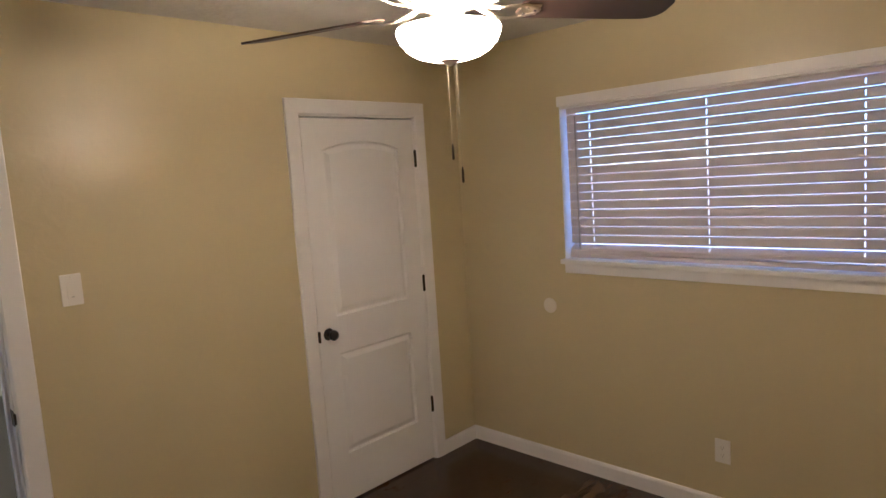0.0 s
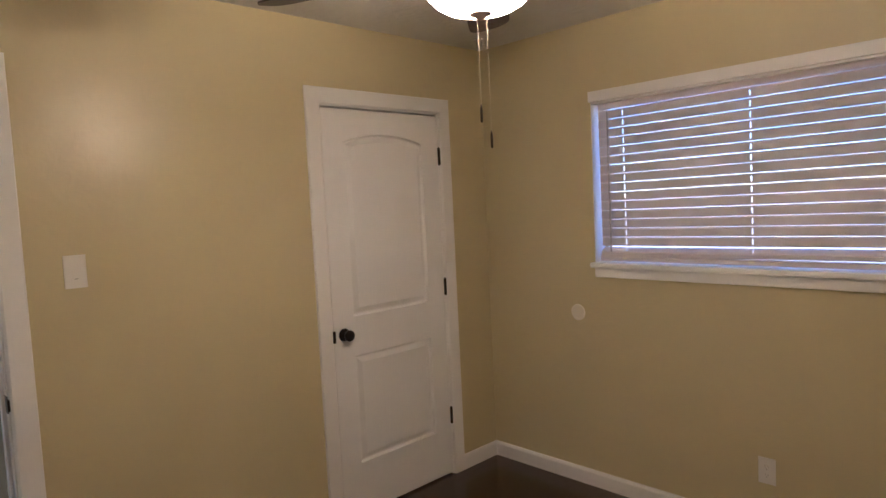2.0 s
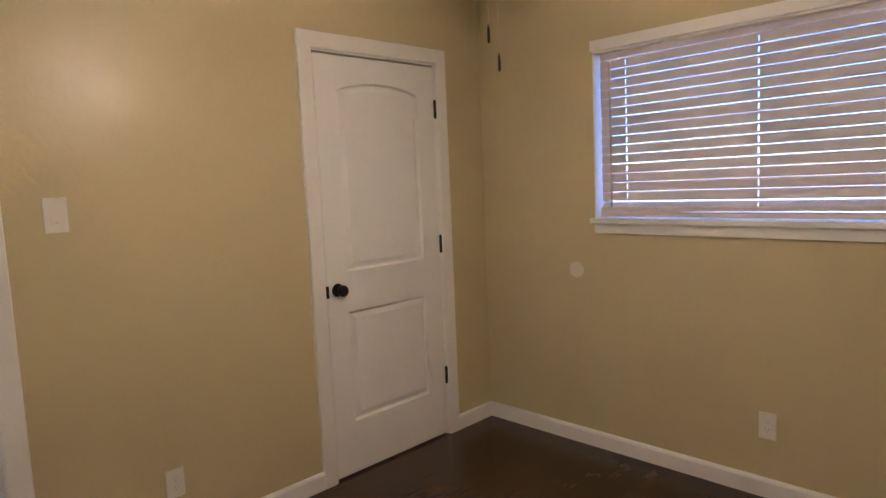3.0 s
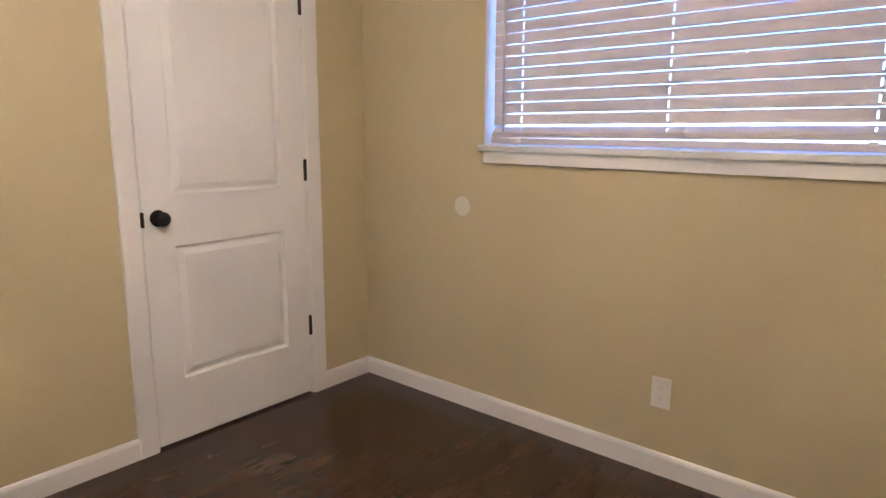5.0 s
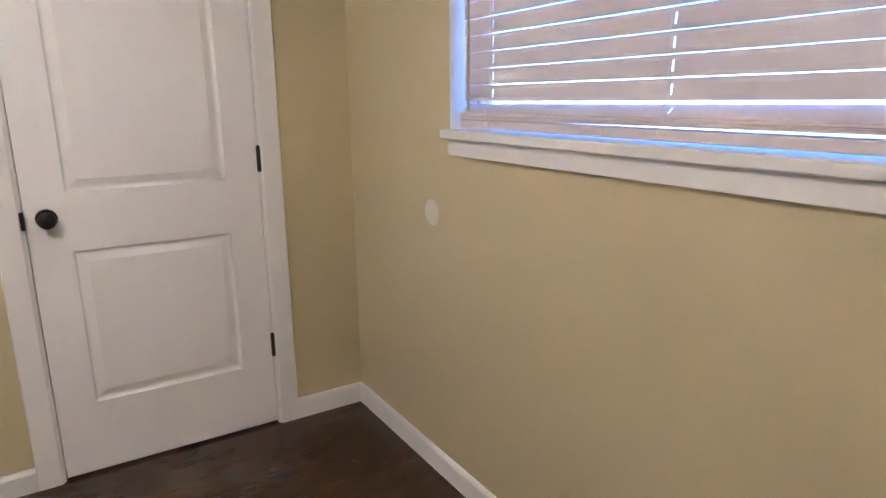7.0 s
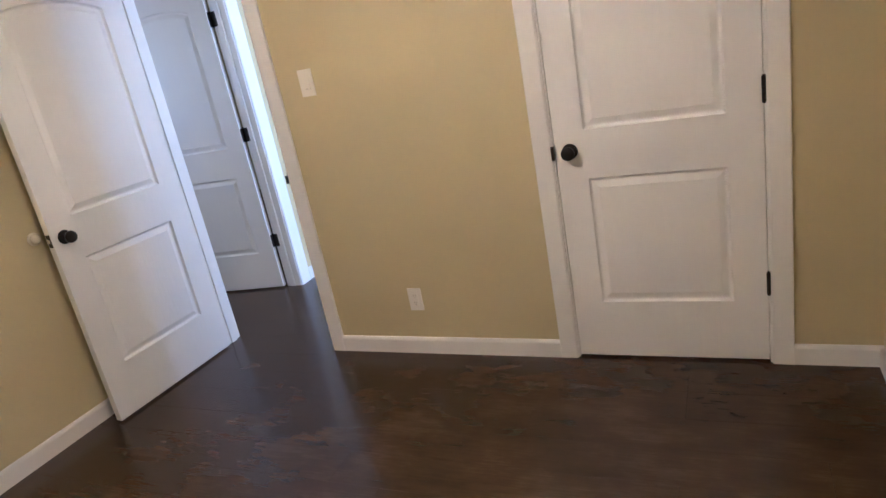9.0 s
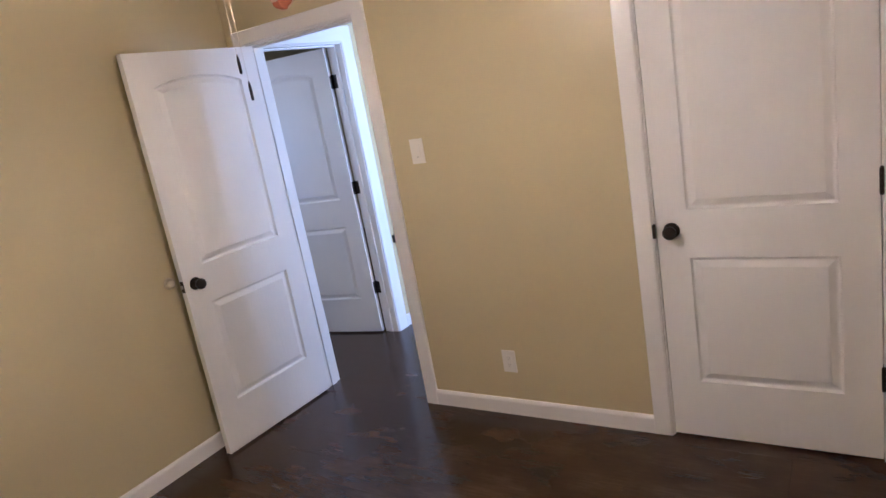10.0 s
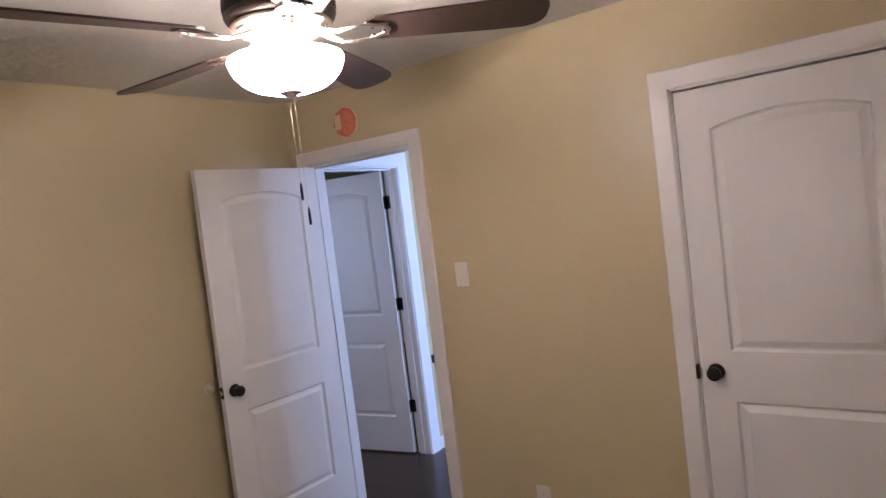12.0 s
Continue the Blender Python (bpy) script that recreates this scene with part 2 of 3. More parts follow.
def wall_mesh(axis, face, back, u_span, z_span, openings=()):
    """A wall slab in which openings (u0, u1, z0, z1) go through; axis is the one along its thickness."""
    us = sorted({*u_span, *(o[0] for o in openings), *(o[1] for o in openings)})
    zs = sorted({*z_span, *(o[2] for o in openings), *(o[3] for o in openings)})
    us = [u for u in us if u_span[0] <= u <= u_span[1]]
    zs = [z for z in zs if z_span[0] <= z <= z_span[1]]

    def solid(i, k):
        if not (0 <= i < len(us) - 1 and 0 <= k < len(zs) - 1):
            return False
        u, z = (us[i] + us[i + 1]) / 2, (zs[k] + zs[k + 1]) / 2
        return not any(o[0] < u < o[1] and o[2] < z < o[3] for o in openings)

    bm = bmesh.new()

    def quad(pts):
        bm.faces.new([bm.verts.new((d, u, z) if axis == "x" else (u, d, z)) for d, u, z in pts])

    for i in range(len(us) - 1):
        for k in range(len(zs) - 1):
            if not solid(i, k):
                continue
            a, b, c, d = us[i], us[i + 1], zs[k], zs[k + 1]
            quad([(face, a, c), (face, b, c), (face, b, d), (face, a, d)])
            quad([(back, a, c), (back, b, c), (back, b, d), (back, a, d)])
            if not solid(i - 1, k):
                quad([(face, a, c), (face, a, d), (back, a, d), (back, a, c)])
            if not solid(i + 1, k):
                quad([(face, b, c), (face, b, d), (back, b, d), (back, b, c)])
            if not solid(i, k - 1):
                quad([(face, a, c), (face, b, c), (back, b, c), (back, a, c)])
            if not solid(i, k + 1):
                quad([(face, a, d), (face, b, d), (back, b, d), (back, a, d)])
    bmesh.ops.remove_doubles(bm, verts=bm.verts, dist=1e-5)
    return bm


# ---- the plan (metres): north wall y = 0, east wall x = 0, floor z = 0 ----
CEILING, SOUTH, WEST = 2.44, -3.05, -3.362
NORTH_BACK = 0.115
C_L, C_R = -1.143, -0.379            # closet opening between its jambs
D_L, D_R = -3.214, -2.470            # bedroom doorway between its jambs
HEAD = 2.046
W_Y0, W_Y1, W_Z0, W_Z1 = -2.312, -0.745, 1.212, 2.034   # window opening
HALL_W, HALL_WB = -3.282, -3.398     # face and back of the hall's west wall
F_Y0, F_Y1 = 0.145, 0.868     # far doorway between its jambs
HALL_N = 1.16

setting("wall_north", wall_mesh("y", 0.0, NORTH_BACK, (WEST, 0.0), (0, CEILING), [(C_L - 0.018, C_R + 0.018, 0, HEAD + 0.018), (D_L - 0.018, D_R + 0.018, 0, HEAD + 0.018)]), WALL, "beige painted drywall with a hand-trowelled texture", "wall")
setting("wall_east", wall_mesh("x", 0.0, 0.15, (SOUTH - 0.12, 0.115), (0, CEILING), [(W_Y0, W_Y1, W_Z0 - 0.03, W_Z1)]), WALL, "beige painted drywall around the blinded window", "wall")
setting("wall_west", wall_mesh("x", WEST, WEST - 0.12, (SOUTH - 0.12, NORTH_BACK), (0, CEILING)), WALL, "beige painted drywall behind the open door", "wall")
setting("wall_south", wall_mesh("y", SOUTH, SOUTH - 0.12, (WEST, 0.0), (0, CEILING)), WALL, "beige painted drywall", "wall")
setting("ceiling", box(-6.4, 0.15, SOUTH - 0.12, 4.2, CEILING, CEILING + 0.1), CEIL, "off-white lightly textured ceiling", "ceiling")

# hall, next room, closet and far room close the place
setting("hall_wall_west", wall_mesh("x", HALL_W, HALL_WB, (NORTH_BACK, 4.1), (0, CEILING), [(F_Y0 - 0.018, F_Y1 + 0.018, 0, HEAD + 0.018)]), WALL, "beige hall wall with an open doorway", "wall")
setting("hall_wall_north", wall_mesh("y", HALL_N, HALL_N + 0.115, (HALL_W, -2.75), (0, CEILING)), WALL, "beige hall wall", "wall")
setting("next_room_wall_west", wall_mesh("x", -2.75, -2.865, (HALL_N + 0.115, 4.1), (0, CEILING)), WALL, "beige wall of the next room", "wall")
setting("next_room_wall_north", wall_mesh("y", 4.1, 4.2, (HALL_WB, 0.15), (0, CEILING)), WALL, "beige wall of the next room", "wall")
setting("next_room_wall_east", wall_mesh("x", 0.05, 0.15, (0.115, 4.1), (0, CEILING), [(0.92, 2.02, 0.95, 2.15)]), WALL, "beige wall of the next room with a window opening", "wall")
setting("closet_wall_west", wall_mesh("x", -1.42, -1.32, (NORTH_BACK, 0.75), (0, CEILING)), WALL, "beige closet wall", "wall")
setting("closet_wall_north", wall_mesh("y", 0.75, 0.85, (-1.42, 0.05), (0, CEILING)), WALL, "beige closet wall", "wall")
setting("far_room_wall_west", wall_mesh("x", -6.3, -6.4, (-0.6, 4.1), (0, CEILING)), WALL, "beige wall of the far room", "wall")
setting("far_room_wall_north", wall_mesh("y", 4.1, 4.2, (-6.4, HALL_WB), (0, CEILING)), WALL, "beige wall of the far room", "wall")
setting("far_room_wall_south", wall_mesh("y", -0.6, -0.7, (-6.4, WEST - 0.12), (0, CEILING), [(-5.12, -4.58, 1.3, 1.9)]), WALL, "beige wall of the far room with a window opening", "wall")
setting("far_room_wall_east", wall_mesh("x", WEST - 0.12, WEST - 0.2, (-0.6, 0.115), (0, CEILING)), WALL, "beige wall of the far room", "wall")
setting("subfloor", box(-6.4, 0.15, SOUTH - 0.12, 4.2, -0.12, -0.012), SUBFLOOR, "dark underlay under the planks", "floor")
bmg = bmesh.new()
bmesh.ops.create_grid(bmg, x_segments=20, y_segments=20, size=600)
bmesh.ops.translate(bmg, verts=bmg.verts, vec=(0, 0, -0.35))
setting("ground", bmg, GROUND, "pale gravel ground around the house", "ground")
setting("foundation", box(-6.45, 0.2, SOUTH - 0.15, 4.25, -0.35, -0.121), STUCCO, "plain house foundation", "foundation")
bmr = box(-6.9, 0.75, SOUTH - 0.7, 4.8, CEILING + 0.12, CEILING + 0.2)
for sx, vv in ((0, (-6.9, -3.1)), (1, (-3.1, 0.75))):
    a, b = vv
    za, zb = (CEILING + 0.2, CEILING + 1.5) if sx == 0 else (CEILING + 1.5, CEILING + 0.2)
    y0, y1 = SOUTH - 0.7, 4.8
    bmr.faces.new([bmr.verts.new(p) for p in ((a, y0, za), (b, y0, zb), (b, y1, zb), (a, y1, za))])
setting("roof", bmr, SHINGLE, "shingled roof with a wide eave", "roof")


# ---- trim ----
def baseboard(x0, y0, x1, y1, out):
    """A baseboard from one end to the other on a wall, out is the way into the room."""
    h, th = 0.086, 0.014
    bm = bmesh.new()
    prof = [(0, 0), (th, 0), (th, h - 0.016), (th - 0.003, h - 0.007), (th - 0.008, h), (0, h)]
    ends = [[bm.verts.new((x + out[0] * d, y + out[1] * d, z)) for d, z in prof] for x, y in ((x0, y0), (x1, y1))]
    for i in range(len(prof)):
        j = (i + 1) % len(prof)
        bm.faces.new((ends[0][i], ends[0][j], ends[1][j], ends[1][i]))
    bm.faces.new(ends[0])
    bm.faces.new(ends[1])
    return setting("baseboard", bm, TRIM, "white painted baseboard with an eased top edge", "baseboard")


CAS = 0.078
C_OL, C_OR, D_OL, D_OR = C_L - CAS - 0.006, C_R + CAS + 0.002, D_L - CAS, D_R + CAS + 0.004
baseboard(D_OR, 0, C_OL, 0, (0, -1))
baseboard(C_OR, 0, 0, 0, (0, -1))
baseboard(WEST, 0, D_OL, 0, (0, -1))
baseboard(0, -0.014, 0, SOUTH, (-1, 0))
baseboard(WEST, -0.014, WEST, SOUTH, (1, 0))
baseboard(WEST + 0.014, SOUTH, -0.014, SOUTH, (0, 1))
baseboard(HALL_W, F_Y1 + 0.111, HALL_W, HALL_N, (1, 0))
baseboard(HALL_W + 0.014, HALL_N, -2.75, HALL_N, (0, -1))


def door_surround(name, axis, face, back, u0, u1, w, out, label, both=False, stop=None):
    """Jambs, stops and mitred flat casing of a doorway; u runs along the wall, out points into the room."""
    root = thing(name, Matrix.Identity(4), label, "door frame", kind="structure")

    def put(nm, ua, ub, da, db, za, zb, bev=0.002):
        bm = box(ua, ub, min(da, db), max(da, db), za, zb, bev) if axis == "y" else box(min(da, db), max(da, db), ua, ub, za, zb, bev)
        part(nm, bm, TRIM, root)

    put("jamb", u0 - 0.018, u0, face, back, 0, HEAD + 0.018, 0.001)
    put("jamb", u1, u1 + 0.018, face, back, 0, HEAD + 0.018, 0.001)
    put("head_jamb", u0, u1, face, back, HEAD, HEAD + 0.018, 0.001)
    if stop is not None:
        s0, s1 = stop
        put("door_stop", u0, u0 + 0.011, s0, s1, 0, HEAD - 0.011)
        put("door_stop", u1 - 0.011, u1, s0, s1, 0, HEAD - 0.011)
        put("door_stop", u0, u1, s0, s1, HEAD - 0.011, HEAD)
    sides = [(face, out)] + ([(back, -out)] if both else [])
    for f, o in sides:
        for kind, inner in (("left", u0 - 0.006), ("right", u1 + 0.006)):
            sg = -1 if kind == "left" else 1
            bm = bmesh.new()
            pro = [(0, 0), (0, 0.008), (0.008, 0.0135), (w - 0.004, 0.0155), (w, 0.012), (w, 0)]
            za = [0.0] * 6
            zt = [HEAD + 0.006 + p[0] for p in pro]
            lo, hi = [], []
            for (d, t), zz in zip(pro, zt):
                u, dep = inner + sg * d, f + o * t
                lo.append(bm.verts.new((u, dep, 0) if axis == "y" else (dep, u, 0)))
                hi.append(bm.verts.new((u, dep, zz) if axis == "y" else (dep, u, zz)))
            for i in range(6):
                j = (i + 1) % 6
                bm.faces.new((lo[i], lo[j], hi[j], hi[i]))
            bm.faces.new(lo)
            bm.faces.new(hi)
            part("side_casing", bm, TRIM, root)
        bm = bmesh.new()
        ends = []
        for inner, sg in ((u0 - 0.006, -1), (u1 + 0.006, 1)):
            ends.append([])
            for d, t in pro:
                u, dep, zz = inner + sg * d, f + o * t, HEAD + 0.006 + d
                ends[-1].append(bm.verts.new((u, dep, zz + 0.0004) if axis == "y" else (dep, u, zz + 0.0004)))
        for i in range(6):
            j = (i + 1) % 6
            bm.faces.new((ends[0][i], ends[0][j], ends[1][j], ends[1][i]))
        bm.faces.new(ends[0])
        bm.faces.new(ends[1])
        part("head_casing", bm, TRIM, root)
    return root


door_surround("door_frame_1", "y", 0.0, NORTH_BACK, C_L, C_R, CAS, -1, "white painted casing around the closed closet door")
frame_2 = door_surround("door_frame_2", "y", 0.0, NORTH_BACK, D_L, D_R, CAS, -1, "white painted casing of the open bedroom doorway", both=True, stop=(0.0385, 0.08))
# extra casing width: white in place of the hall wall strip bleached by daylight
door_surround("door_frame_3", "x", HALL_W, HALL_WB, F_Y0, F_Y1, 0.104, 1, "white painted casing of the doorway across the hall, widened over the daylit wall strip", stop=(HALL_W - 0.045, HALL_W - 0.078))


# ---- doors ----
def door_slab(width, height=2.028, thick=0.035):
    """A moulded two-panel door, hinge edge at x = 0, room face at y = 0, bottom at z = 0, with a cambered upper panel on both faces."""
    bm = bmesh.new()
    m = 0.121
    x0, x1 = m, width - m
    panels = [(0.259, 0.807, 0.0), (1.006, 1.866, 0.042)]
    steps = [(0, 0), (0.0015, 0.004), (0.007, 0.0115), (0.012, 0.0130), (0.018, 0.0118), (0.040, 0.0015)]
    n = 16

    def outline(p, i):
        z0, z1, rise = p
        pts = [(x0 + i, z0 + i), (x1 - i, z0 + i)]
        for k in range(n + 1):
            x = (x1 - i) + (x0 + i - x1 + i) * k / n
            u = (2 * x - x0 - x1) / (x1 - x0)
            pts.append((x, z1 - i + rise * (1 - u * u) ** 0.9 if abs(u) < 1 else z1 - i))
        return pts

    for y, s in ((0.0, 1), (thick, -1)):
        def v(x, z, d=0.0):
            return bm.verts.new((x, y + s * d, z))

        def q(*pts):
            bm.faces.new([v(*p) for p in pts])

        q((0, 0), (x0, 0), (x0, height), (0, height))
        q((x1, 0), (width, 0), (width, height), (x1, height))
        q((x0, 0), (x1, 0), (x1, panels[0][0]), (x0, panels[0][0]))
        q((x0, panels[0][1]), (x1, panels[0][1]), (x1, panels[1][0]), (x0, panels[1][0]))
        arc = outline(panels[1], 0)[2:]
        for a, b in zip(arc, arc[1:]):
            q(a, b, (b[0], height), (a[0], height))
        for p in panels:
            loops = [[v(px, pz, d) for px, pz in outline(p, i)] for i, d in steps]
            for a, b in zip(loops, loops[1:]):
                for k in range(len(a)):
                    j = (k + 1) % len(a)
                    bm.faces.new((a[k], a[j], b[j], b[k]))
            bm.faces.new(loops[-1])
    for a, b in (((0, 0), (width, 0)), ((width, 0), (width, height)), ((width, height), (0, height)), ((0, height), (0, 0))):
        bm.faces.new([bm.verts.new(p) for p in ((a[0], 0, a[1]), (b[0], 0, b[1]), (b[0], thick, b[1]), (a[0], thick, a[1]))])
    bmesh.ops.remove_doubles(bm, verts=bm.verts, dist=1e-5)
    return bm


def door(name, place, width, label, height=2.028):
    """A door on an Empty at its hinge foot; place maps local x (hinge to latch), y (through) to the world."""
    root = thing(name, place, label, "door", kind="structure")
    part("door_slab", door_slab(width, height), DOORP, root)
    kx, kz = width - 0.060, 0.925
    for s, y in ((1, 0.0), (-1, 0.035)):
        pr = [(0, 0.0), (0.031, 0.0), (0.032, 0.003), (0.029, 0.007), (0.014, 0.010), (0.0115, 0.020), (0.0125, 0.030), (0.020, 0.034), (0.0265, 0.041), (0.0275, 0.048), (0.0255, 0.055), (0.018, 0.060), (0.008, 0.062), (0, 0.0622)]
        m = Matrix.Translation((kx, y, kz)) @ Matrix.Diagonal((1, s, 1, 1))
        body = lathe(pr[4:], 32, "y")
        body.transform(m)
        knob = part("door_knob", body, BLACK, root, "round black bronze knob", smooth=True)
        body = lathe(pr[:5] + [(0, 0.010)], 32, "y")
        body.transform(m)
        part("rosette", body, BLACK, knob, smooth=False)
    part("latch_plate", box(width - 0.0006, width + 0.0022, 0.005, 0.030, kz - 0.029, kz + 0.029, 0.0008), BLACK, root, "black latch plate")
    part("latch_bolt", box(width + 0.0018, width + 0.009, 0.011, 0.024, kz - 0.009, kz + 0.009, 0.002), NICKEL, root)
    for hz in (0.335, 1.077, 1.805):
        bm = bmesh.new()
        for k in range(5):
            c = lathe([(0, 0), (0.0072, 0), (0.0078, 0.001), (0.0078, 0.0165), (0.0072, 0.0175), (0, 0.0175)], 14)
            join(bm, c, Matrix.Translation((-0.003, -0.0062, hz - 0.045 + 0.018 * k)))
        for zz, sg in ((hz + 0.045, 1), (hz - 0.045, -1)):
            c = lathe([(0.0065, 0), (0.006, 0.003 * sg), (0.003, 0.005 * sg), (0, 0.0055 * sg)], 12)
            join(bm, c, Matrix.Translation((-0.003, -0.0062, zz)))
        box(-0.0026, -0.0006, -0.004, 0.030, hz - 0.044, hz + 0.044, 0, bm)
        part("hinge", bm, BLACK, root, "black butt hinge")
    return root


# closed closet door, hinges beside the corner
FLIP = Matrix.Diagonal((-1, 1, 1, 1))
door_1 = door("door_1", Matrix.Translation((C_R - 0.003, 0.002, 0.012)) @ FLIP, C_R - C_L - 0.0064, "closed white two-panel closet door with black knob and hinges", 2.0255)
# open bedroom door, swung back towards the west wall
OPEN_2 = 92.4
door_2 = door("door_2", Matrix.Translation((D_L - 0.002, 0.000, 0.012)) @ Matrix.Rotation(radians(0.7), 4, "Y") @ Matrix.Rotation(radians(-OPEN_2), 4, "Z") @ Matrix.Translation((0.008, -0.004, 0)), 0.752, "open white two-panel door with black knob, against its wall bumper")
# far door across the hall, open into the room behind
OPEN_3 = 81.0
door_3 = door("door_3", Matrix.Translation((HALL_WB - 0.003, F_Y1 - 0.001, 0.012)) @ Matrix.Rotation(radians(270 - OPEN_3), 4, "Z") @ Matrix.Translation((0.009, -0.002, 0)), 0.708, "open white two-panel door across the hall with black hinges")

# hinge leaves on the far jamb, and strike plates
for hz in (0.347, 1.089, 1.817):
    part("hinge_leaf", box(HALL_WB - 0.006, HALL_WB + 0.034, F_Y1 - 0.0045, F_Y1 + 0.0005, hz - 0.045, hz + 0.045, 0.001), BLACK, bpy.data.objects["door_frame_3"], "black hinge leaf")
# narrow grey strips: the shaded slit at each painted-over leaf, put into the colour
for hz in (0.347, 1.089, 1.817):
    part("hinge_leaf", box(D_L - 0.001, D_L + 0.0022, -0.003, 0.007, hz - 0.044, hz + 0.044, 0.0008), SHADE, frame_2, "painted-over hinge leaf, its shaded slit drawn in grey")
part("strike_plate", box(D_R - 0.0016, D_R + 0.001, -0.002, 0.034, 0.915, 0.975, 0.0006), BLACK, frame_2, "black strike plate")
part("strike_lip", box(D_R - 0.004, D_R + 0.004, -0.0185, -0.002, 0.925, 0.965, 0.001), BLACK, frame_2, "black strike plate lip")
part("strike_lip", box(C_L - 0.010, C_L + 0.002, -0.0195, -0.001, 0.908, 0.966, 0.003), BLACK, bpy.data.objects["door_frame_1"], "black strike plate lip")

# ---- window ----
window = thing("window_1", Matrix.Identity(4), "wide white window with stool and apron, blind closed over it", "window", kind="structure")
part("head_casing", box(-0.017, 0.0, W_Y0 - 0.02, W_Y1 + 0.006, W_Z1 - 0.002, W_Z1 + 0.051, 0.003), TRIM, window, "flat white head casing")
part("stool", box(-0.034, 0.10, W_Y0 - 0.012, W_Y1 + 0.012, W_Z0 - 0.026, W_Z0, 0.004), TRIM, window, "white window stool with rounded nose")
part("apron", box(-0.016, 0.0, W_Y0 - 0.004, W_Y1 - 0.006, W_Z0 - 0.076, W_Z0 - 0.0265, 0.003), TRIM, window, "white apron board")
for y0, y1 in ((W_Y0, W_Y0 + 0.003), (W_Y1 - 0.003, W_Y1)):
    part("jamb_liner", box(-0.002, 0.10, y0, y1, W_Z0, W_Z1 - 0.002, 0.001), TRIM, window)
part("head_liner", box(0.0, 0.10, W_Y0 + 0.003, W_Y1 - 0.003, W_Z1 - 0.012, W_Z1 - 0.002, 0.001), TRIM, window)
wf = bmesh.new()
fy0, fy1, fz0, fz1 = W_Y0 + 0.001, W_Y1 - 0.001, W_Z0 - 0.028, W_Z1 - 0.001
for b4 in ((fy0, fy0 + 0.016, fz0, fz1), (fy1 - 0.016, fy1, fz0, fz1), (fy0 + 0.016, fy1 - 0.016, fz0, fz0 + 0.032), (fy0 + 0.016, fy1 - 0.016, fz1 - 0.03, fz1)):
    box(0.102, 0.148, *b4, 0.003, wf)
part("window_frame", wf, VINYL, window, "white vinyl window frame")
for y0, y1 in ((fy0 + 0.016, fy1 - 0.016),):
    pane = part("pane", box(0.122, 0.126, y0, y1, fz0 + 0.032, fz1 - 0.03), GLASS, window, "glass pane tinted bluish to cool the daylight")
    pane.visible_shadow = False

# ---- window blind ----
HANG = Matrix.Translation((0, -0.76, 1.6)) @ Matrix.Rotation(radians(-0.36), 4, "X") @ Matrix.Translation((0, 0.76, -1.6))
blind = thing("window_blind", HANG, "closed white slatted blind with cords, hanging in the window", "window blind")
BX, B0, B1 = 0.040, W_Y0 + 0.032, W_Y1 - 0.022
PITCH = 0.0462
HOLES = (-0.905, -1.516, -2.136)
part("headrail", box(BX + 0.010, BX + 0.052, B0, B1, 2.006, W_Z1 - 0.0125, 0.002), SLATM, blind, "low headrail in shade", at=HANG.inverted())


def slat(tilt, z):
    """A crowned slat with a routed slot at each ladder."""
    bm = bmesh.new()
    wid, th = 0.0442, 0.0026
    cuts = sorted([B0, B1] + [h + s for h in HOLES for s in (-0.0030, 0.0030)])
    ct, st = math.cos(tilt), math.sin(tilt)
    ls = [-wid / 2, -wid / 2 + 0.006, -0.0135, -0.0112, 0.0112, 0.0135, wid / 2 - 0.006, wid / 2]

    def pt(s, y, side):
        crown = 0.0022 * (1 - (2 * s / wid) ** 2)
        n = crown + side * th / 2
        return (BX + s * ct + n * -st, y, z + s * st + n * ct)

    for i in range(len(cuts) - 1):
        hole = any(abs((cuts[i] + cuts[i + 1]) / 2 - h) < 0.002 for h in HOLES)
        for k in range(len(ls) - 1):
            if hole and k == 3:
                continue
            for side in (-1, 1):
                bm.faces.new([bm.verts.new(pt(s, y, side)) for s, y in ((ls[k], cuts[i]), (ls[k + 1], cuts[i]), (ls[k + 1], cuts[i + 1]), (ls[k], cuts[i + 1]))])
        for s in (ls[0], ls[-1]):
            bm.faces.new([bm.verts.new(pt(s, y, sd)) for y, sd in ((cuts[i], -1), (cuts[i + 1], -1), (cuts[i + 1], 1), (cuts[i], 1))])
    for y in (B0, B1):
        for k in range(len(ls) - 1):
            bm.faces.new([bm.verts.new(pt(s, y, sd)) for s, sd in ((ls[k], -1), (ls[k + 1], -1), (ls[k + 1], 1), (ls[k], 1))])
    bmesh.ops.remove_doubles(bm, verts=bm.verts, dist=1e-6)
    return bm


TILT_A = radians(SLAT_TILT)
slat_z = [2.0118] + [1.9639 - PITCH * k for k in range(15)]
for k, z in enumerate(slat_z):
    part("slat", slat(TILT_A + radians(random.uniform(-1.2, 1.2)), z + random.uniform(-0.0006, 0.0006)), SLATM, blind)
# the spare slats lie stacked on the bottom rail
part("slat", slat(radians(36), 1.2735), SLATM, blind)
for k in range(5):
    part("slat", slat(radians(random.uniform(1, 4)), 1.2448 + 0.0034 * k), SLATM, blind)
part("bottom_rail", box(BX - 0.0235, BX + 0.0235, B0, B1, 1.2180, 1.2425, 0.004), SLATM, blind, "thick white bottom rail", at=HANG.inverted())
